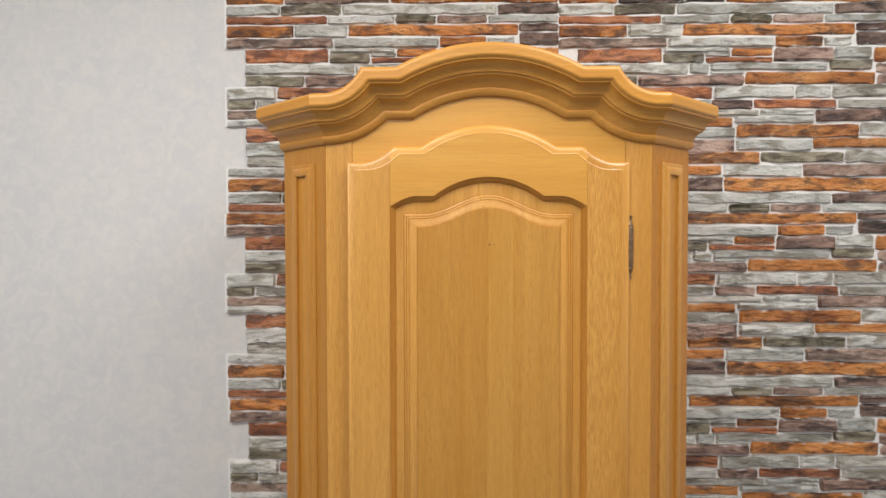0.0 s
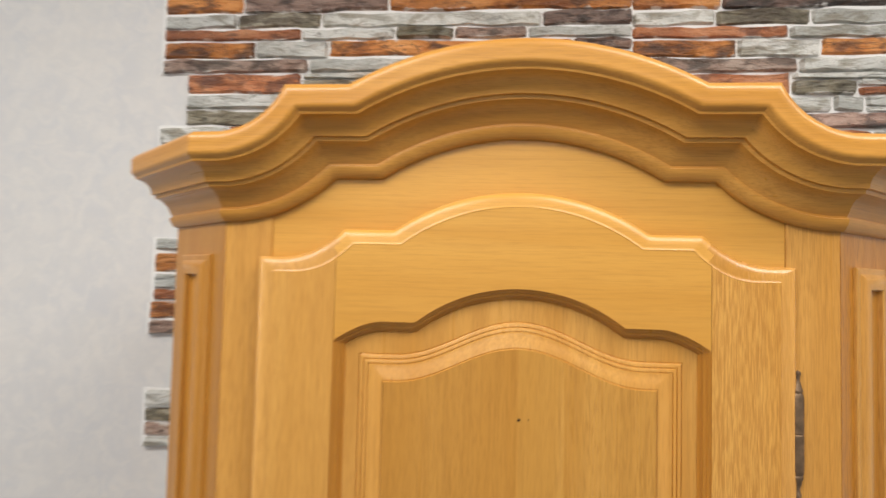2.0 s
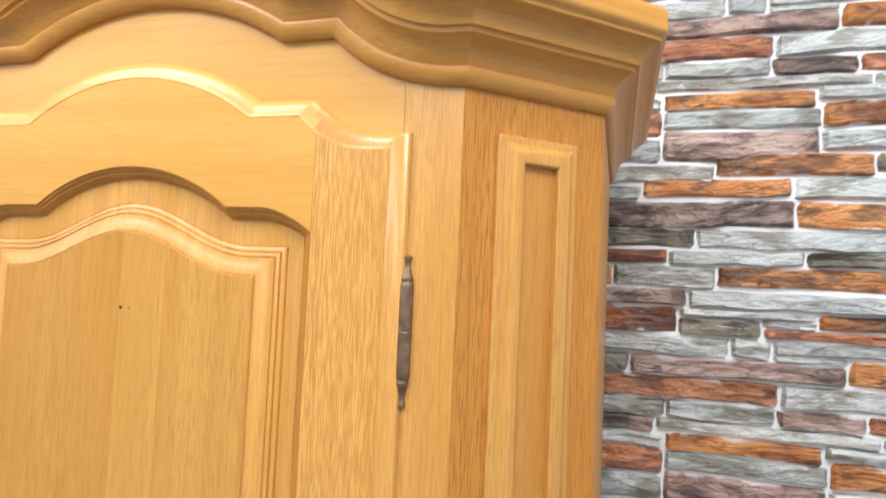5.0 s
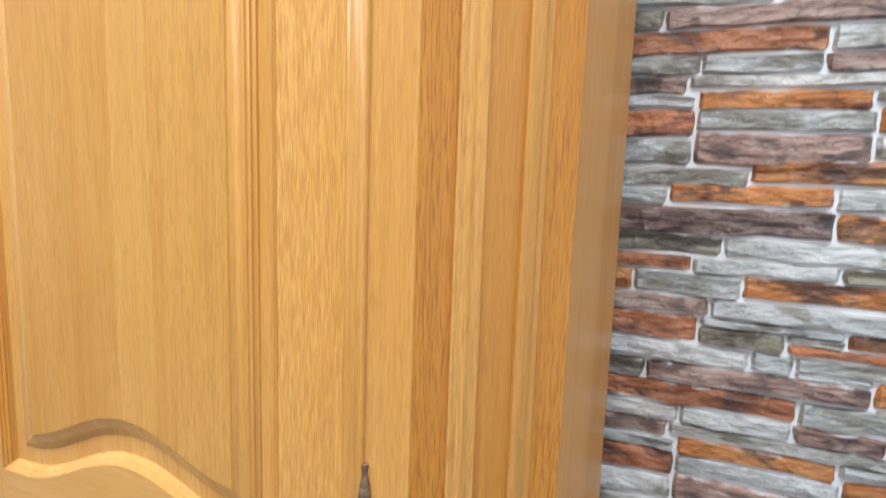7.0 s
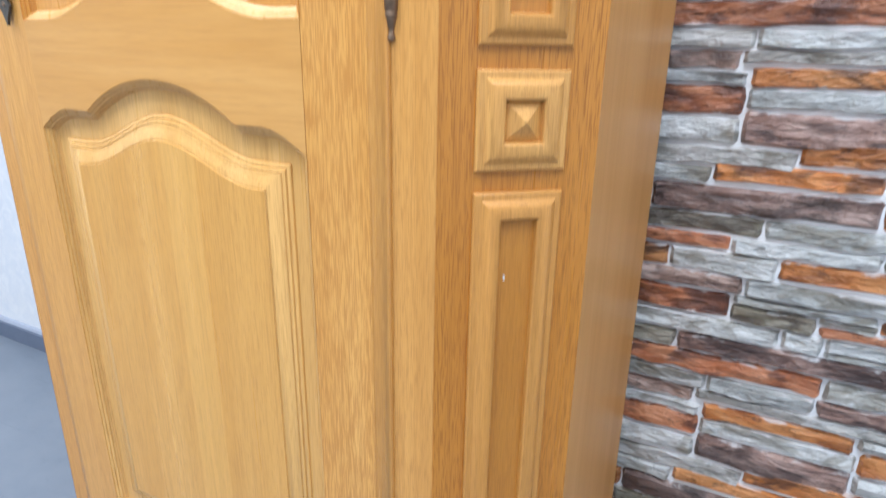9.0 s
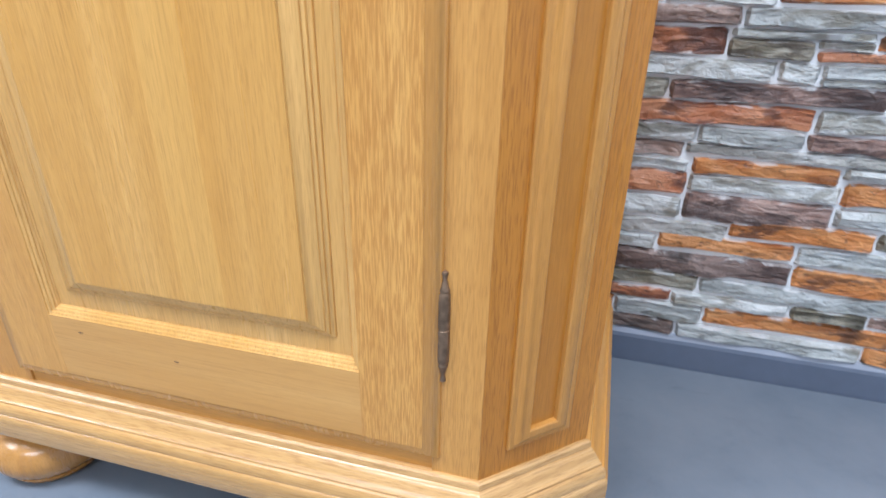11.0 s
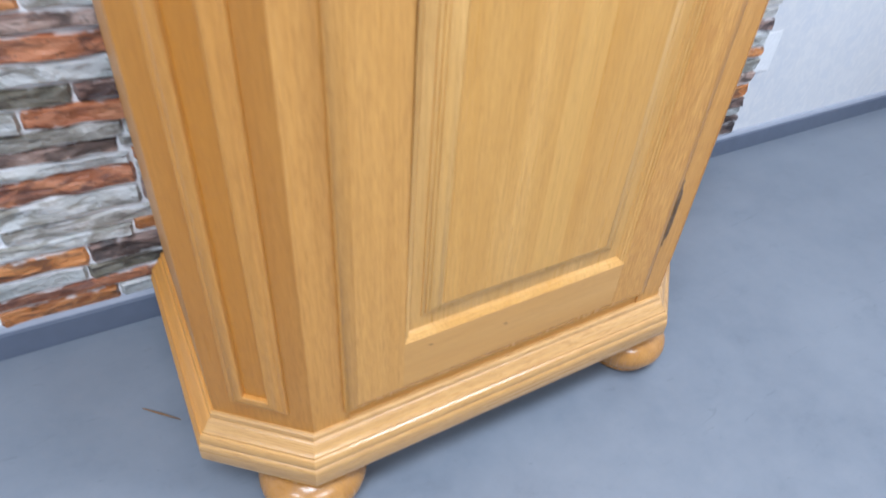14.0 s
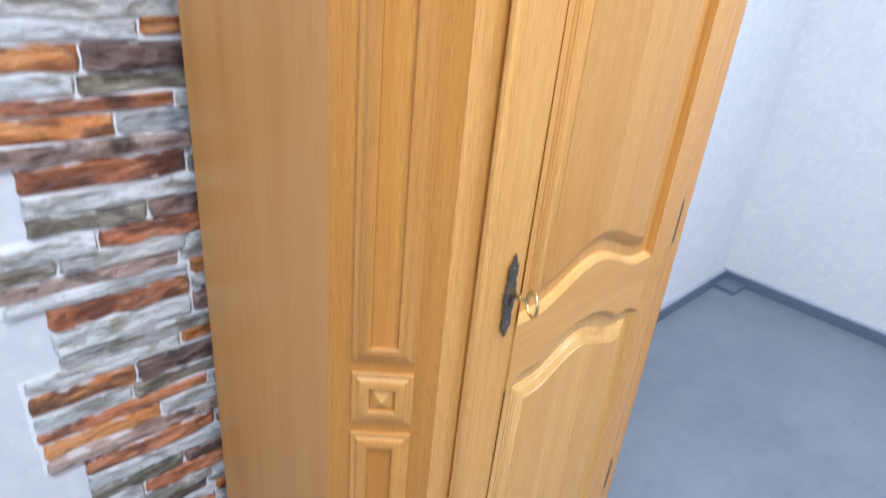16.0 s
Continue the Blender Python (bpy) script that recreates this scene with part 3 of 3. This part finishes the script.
part("lower_rail", prism([(-0.176, Z_DOOR + LIP * 0.85), (0.176, Z_DOOR + LIP * 0.85), (0.176, 0.269), (-0.176, 0.269)], 0.0003, 0.0124), OAK_RAIL, door)
STICK = [(0.0, 0.0001), (0.0003, 0.0015), (0.0020, 0.0019), (0.0030, 0.0026), (0.0032, 0.0038), (0.0050, 0.0042), (0.0062, 0.0050), (0.0064, 0.0064), (0.0080, 0.0072), (0.0086, 0.0088), (0.0096, 0.0094), (0.0100, 0.0104)]
FIELD = [(0.0096, 0.0102), (0.0106, 0.0096), (0.0238, 0.0096), (0.0243, 0.0103), (0.0250, 0.0084), (0.0268, 0.0076), (0.0284, 0.0074), (0.0290, 0.0083), (0.0298, 0.0064), (0.0314, 0.0058), (0.0326, 0.0057),
         (0.0332, 0.0066), (0.0340, 0.0052), (0.0365, 0.0049), (0.0400, 0.0036), (0.0440, 0.0022), (0.0476, 0.0014), (0.0488, 0.0018), (0.0494, 0.0004)]


def wave(high):
    """A softer curve for the field: the crown runs out into level shoulders."""
    return lambda x: high(0.11) - 0.007 + (high(0.0) - high(0.11)) * 0.5 * (1 + math.cos(math.pi * min(abs(x) / 0.116, 1.0)))


panel_xs = span(-0.176, 0.176, 44, (-0.142, -0.130, -0.098, 0.098, 0.130, 0.142))
for low, high, board, edge, lip in ((mid_top, open_top, OAK_PANEL, OAK_BEVEL, OAK_MOULD), (lambda x: 0.269, low_top, OAK_PALE_SHEEN, OAK_SHEEN, OAK_SHEEN)):
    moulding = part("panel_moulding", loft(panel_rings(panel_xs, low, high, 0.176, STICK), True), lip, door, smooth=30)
    # lit lower lip painted in: faces low on the opening take the paler tone
    moulding.data.materials.append(OAK_SHEEN)
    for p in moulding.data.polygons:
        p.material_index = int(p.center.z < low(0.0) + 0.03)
    rings = [panel_rings(panel_xs, lambda x: low(x) + 0.005 - 0.28 * (f[0] - 0.0238), wave(high), 0.176, [f])[0] for f in FIELD[2:]]
    n = len(panel_xs)
    bm = bmesh.new()
    last = [bm.verts.new(p) for p in rings[-1]]
    for k in range(n - 1):
        bm.faces.new((last[k], last[k + 1], last[2 * n - 2 - k], last[2 * n - 1 - k]))
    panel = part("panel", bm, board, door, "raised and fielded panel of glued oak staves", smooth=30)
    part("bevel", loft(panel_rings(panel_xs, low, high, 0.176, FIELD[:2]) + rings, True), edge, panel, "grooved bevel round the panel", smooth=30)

HINGE = [(0.0010, 0.0), (0.0035, 0.001), (0.0038, 0.003), (0.0028, 0.005), (0.0025, 0.009), (0.0037, 0.0115), (0.0043, 0.0155), (0.0056, 0.0175), (0.0056, 0.0195), (0.0050, 0.0205),
         (0.0062, 0.0225), (0.0065, 0.0300), (0.0065, 0.0565), (0.0058, 0.0572)]
HINGE = HINGE + [(r, 0.115 - h) for r, h in HINGE[::-1]]
for top in (1.538, 0.978, 0.386):
    part("hinge", lathe([(r * 0.86, h) for r, h in HINGE], (0.2545, 0.0075, top - 0.115), 24), BRONZE, door, "aged bronze spindle hinge with turned finials", smooth=35)

# lock plate: half widths by height above its lower tip
PLATE = [(0.0005, 0.0), (0.0036, 0.0095), (0.0092, 0.0185), (0.0064, 0.0235), (0.0090, 0.0270), (0.0056, 0.0340), (0.0096, 0.0420), (0.0072, 0.0470), (0.0104, 0.0520), (0.0102, 0.0580)]
half = PLATE + [(w, 0.116 - h) for w, h in PLATE[::-1][1:]]
LOCK_X, LOCK_Z = -0.201, 0.874
shape = [(LOCK_X + w, LOCK_Z + h) for w, h in half] + [(LOCK_X - w, LOCK_Z + h) for w, h in half[::-1]]
plate = part("lock_plate", prism(shape, -0.0016, 0.001), IRON, door, "blackened iron keyhole plate with a jagged outline")
part("keyhole", prism([(LOCK_X - 0.002, LOCK_Z + 0.047), (LOCK_X + 0.002, LOCK_Z + 0.047), (LOCK_X + 0.003, LOCK_Z + 0.058), (LOCK_X - 0.003, LOCK_Z + 0.058)], -0.0022, 0.0), HOLE, door)
for dz in (0.020, 0.096):
    part("pin", lathe([(0.0016, -0.0026), (0.0022, -0.0020), (0.0024, -0.0012)], (LOCK_X, 0, LOCK_Z + dz), 10, "y"), BRONZE, door)
for dx, r in ((0.0, 0.0014), (0.0085, 0.0007)):
    part("nail_hole", lathe([(r * 0.3, -0.0001), (r, 0.0), (r, 0.0012)], (0.0015 + dx, 0, 1.4848), 10, "y"), HOLE, door, "tiny dark nail hole")

for dx, dz in ((-0.026, 0.238), (-0.140, 0.252)):
    part("knot", prism([(dx + 0.0032 * math.cos(a), dz + 0.0009 * math.sin(a)) for a in (0.2, 1.1, 2.0, 3.0, 3.9, 5.2)], -0.0001, 0.001), TWIG, door, "tiny dark knot")

# ---- the key ----
key = empty("key", "small brass key with a ring bow standing in the lock", "key", at=(LOCK_X, -0.002, 0.938))
part("shank", lathe([(0.0028, 0.004), (0.0028, -0.010), (0.0045, -0.012), (0.0045, -0.0145), (0.0026, -0.016), (0.0026, -0.020)], (0, 0, 0), 16, "y"), BRASS, key, smooth=40)
bow = []
for k in range(40):
    a = 2 * math.pi * k / 40
    c = Vector((0.006 * math.cos(a), -0.0325 + 0.0125 * math.cos(a), 0.0150 * math.sin(a)))
    out = Vector((0, math.cos(a), math.sin(a)))
    bow.append([tuple(c + 0.0020 * (math.cos(b) * out + math.sin(b) * Vector((1, 0, 0)))) for b in (2 * math.pi * j / 10 for j in range(10))])
ring = part("bow", loft(bow + bow[:1], True), BRASS, key, "polished brass ring bow", smooth=50)

# the door is warped: its lock side stands a few millimetres proud


def proud(x, z):
    return (0.2545 - x) / 0.507 * (0.002 + 0.0075 * min(max((z - 0.177) / 0.6, 0.0), 1.0))


for ob in [door] + list(door.children_recursive):
    if not ob.name.startswith("hinge"):
        for v in ob.data.vertices:
            v.co.y -= proud(v.co.x, v.co.z)
key.location.y -= proud(LOCK_X, 0.938)

# ---- a sliver of wood on the floor ----
loops = []
for k in range(7):
    s = k / 6
    c = Vector((-0.484 + 0.047 * s, 0.276 - 0.050 * s, 0.003 + 0.005 * s))
    r = 0.0022 * (1 - 0.5 * abs(2 * s - 1))
    loops.append([(c.x, c.y + r * math.cos(a), c.z + r * math.sin(a)) for a in (0.3, 1.9, 3.5, 5.0)])
tagged(part("wood_sliver", loft(loops, True, True, True), TWIG), "thin brown sliver of wood lying on the floor beside the wardrobe", "wood sliver")

# ---- corner cover of the skirting ----
cover = part("corner_cover", prism([(ROOM_R - 0.135, 0.0), (ROOM_R - 0.0165, 0.0), (ROOM_R - 0.0165, 0.02), (ROOM_R - 0.135, 0.016)], WALL_Y - 0.115, WALL_Y - 0.0165), SKIRT)
tagged(cover, "dark grey plastic cover piece lying in the room corner", "cover piece")

# ---- stone panels on the north wall ----
COURSES = []


def course(top, bottom, text):
    """A course of the panel: kind, start and end of each stone in millimetres, with its own top and bottom where they differ."""
    for item in text.split(","):
        f = item.split()
        t, b = (float(f[3]), float(f[4])) if len(f) > 3 else (top, bottom)
        COURSES.append((f[0], float(f[1]), float(f[2]), t, b))


course(0, 28, "o 6 176, g 184 316, o 322 757, d 764 866 -2 14")
course(32, 55, "b 0 274, g 288 554, o 558 677 27 56, g 680 742, d 764 866 18 50")
course(59, 94, "r 60 266, k 271 374 70 94, g 276 440 58 67, g 379 442 70 79, o 447 550 60 78, r 382 550 82 94, p 554 703, g 706 800 54 86, o 806 866")
course(98, 123, "g 60 331, g 343 386, g 392 691 98 114, g 392 478 117 124, k 694 806 90 116, b 812 866")
course(127, 152, "k 60 199, p 213 478, o 482 814 119 150, p 818 866 127 150")
course(157, 186, "g 0 130, r 137 396, g 403 605, g 612 698, h 706 866 155 186")
course(190, 212, "k 0 75, h 80 253, g 258 392, p 400 497, r 507 713, h 720 866")
course(216, 232, "b 0 240 216 238, g 0 243 242 256, h 246 518 216 231, g 521 655 216 228, p 665 866 216 246")
course(235, 256, "o 266 451, g 454 655 232 249")
course(258, 290, "r 60 252 260 296, g 258 456 264 287, o 461 770 253 288, g 778 866 250 284")
course(292, 320, "g 60 250 300 334, p 258 454 290 333, g 462 648 293 320, o 662 866 288 314")
course(323, 356, "h 62 322 338 360, o 331 518, k 526 731 324 350, g 742 866 318 350")
course(361, 388, "g 0 226 366 388, o 232 421 355 381, g 429 626 354 386, b 634 866 356 386")
course(393, 426, "o 0 150, d 158 425 386 424, o 432 866 390 425")
course(430, 454, "g 0 140, k 148 300, g 305 698, d 712 866")
course(459, 475, "r 0 264, g 270 440, k 442 547, b 550 677, g 684 866")
PITCH = 483.0


def closed_up(stones, gap=2.6):
    """Draws each stone out to its neighbours, so that joints of about the given width are left."""
    out = []
    for i, (kind, a, b, t, m) in enumerate(stones):
        left, right, up, down = 1.0, 865.0, t - 9.0, m + 9.0
        for j, (_, c, d, u, v) in enumerate(stones):
            if i == j:
                continue
            for off in (-PITCH, 0.0, PITCH):
                uu, vv = u + off, v + off
                if min(m, vv) - max(t, uu) > 2:
                    if d <= a + 2:
                        left = max(left, (d + a) / 2)
                    if c >= b - 2:
                        right = min(right, (c + b) / 2)
                if min(b, d) - max(a, c) > 4:
                    if vv <= t + 3:
                        up = max(up, (vv + t) / 2)
                    if uu >= m - 3:
                        down = min(down, (uu + m) / 2)
        half = gap / 2
        out.append((kind, max(left + half, a - 9), min(right - half, b + 9), up + half, down - half))
    return out


COURSES = closed_up(COURSES)


def stone_mesh(seed, w, h):
    """One split stone, lying in x and z from its lower left corner, proud towards -y."""
    rnd = random.Random(seed)
    nx = max(5, min(11, int(w / 0.028)))
    lift = 0.006 + rnd.random() * 0.005
    us = [0.0, min(0.12, 0.005 / w)] + [k / (nx - 2) for k in range(1, nx - 2)] + [1 - min(0.12, 0.005 / w), 1.0]
    us = [u + (rnd.uniform(-0.25, 0.25) / nx if 1 < i < len(us) - 2 else 0) for i, u in enumerate(us)]
    sway = [rnd.uniform(-0.12, 0.12) * h for _ in us]
    grid = []
    for j, v in enumerate((0.0, 0.1, 0.36 + rnd.uniform(0, 0.28), 0.9, 1.0)):
        row = []
        for i, u in enumerate(us):
            rim = i in (0, len(us) - 1) or j in (0, 4)
            x, z = u * w, v * h + (sway[i] if 0 < j < 4 else sway[i] * 0.45)
            if i in (0, len(us) - 1):
                x += rnd.uniform(-0.0015, 0.0015)
                z += (0.5 - v) * h * 0.10
            y = 0.0006 if rim else -lift * rnd.uniform(0.45, 1.25)
            row.append((x, y, z))
        grid.append(row)
    bm = bmesh.new()
    vs = [[bm.verts.new(p) for p in row] for row in grid]
    for a, b in zip(vs, vs[1:]):
        for i in range(len(us) - 1):
            bm.faces.new((a[i], a[i + 1], b[i + 1], b[i]))
    me = bpy.data.meshes.new("stone")
    bm.to_mesh(me)
    bm.free()
    for p in me.polygons:
        p.use_smooth = True
    me.set_sharp_from_angle(angle=radians(30))
    return me


def panel_sheet(rows):
    """The white mortar sheet with its stepped edges, in metres from the panel's upper left corner."""
    steps = [s for s in ((0, 57, 0), (57, 154, 57), (154, 257, 0), (257, 363, 57), (363, 483, 0)) if s[0] < rows]
    left = []
    for t, b, o in steps:
        b = min(b, rows)
        left += [(o - 3, -t), (o - 3, -b)]
    right = [(x + 872, z) for x, z in left[::-1]]
    return prism([(x / 1000, z / 1000) for x, z in left + right], -0.002, 0.0)


MESHES = [stone_mesh(100 + k, (b - a) / 1000, (bot - top) / 1000) for k, (_, a, b, top, bot) in enumerate(COURSES)]
for me, c in zip(MESHES, COURSES):
    me.materials.append(STONES[c[0]])

LEFT_X, PANEL_W = -0.647, 0.868
ROWS_LEFT = (0.084, 0.569, 1.068, 1.557, 2.042, 2.529)
SHIFT_LEFT = (-0.005, -0.005, -0.008, -0.012, -0.006, -0.006)
ROWS_RIGHT = (0.116, 0.597, 1.079, 1.554, 2.038, 2.527)
SHIFT_RIGHT = (0.022, 0.021, 0.011, -0.001, -0.013, -0.013)
SHEETS = {}
for col, tops in enumerate((ROWS_LEFT, ROWS_RIGHT)):
    for k, top in enumerate(tops):
        pitch = top - tops[k - 1] if k else 0.483
        low = 56.0 if k == 0 else PITCH
        if low not in SHEETS:
            bm = panel_sheet(56.0 if k == 0 else PITCH)
            bmesh.ops.recalc_face_normals(bm, faces=bm.faces)
            SHEETS[low] = bpy.data.meshes.new("stone_panel")
            bm.to_mesh(SHEETS[low])
            bm.free()
            SHEETS[low].materials.append(MORTAR)
        sheet = new("stone_panel", SHEETS[low])
        sheet.location = (LEFT_X + (PANEL_W + SHIFT_RIGHT[k] if col else SHIFT_LEFT[k]), WALL_Y - 0.0005 - 0.0006 * col, top)
        sheet.scale = (1, 1, pitch * 1000 / PITCH)
        tagged(sheet, "wall panel of grey, orange and brown split stones in white mortar", "stone panel", "stone panels on the wall", "structure")
        for me, (kind, a, b, t, bot) in zip(MESHES, COURSES):
            if k == 0 and bot > (57 if col else 30):
                continue
            ob = new("stone", me)
            ob.parent = sheet
            ob.location = (a / 1000, -0.002, -bot / 1000)
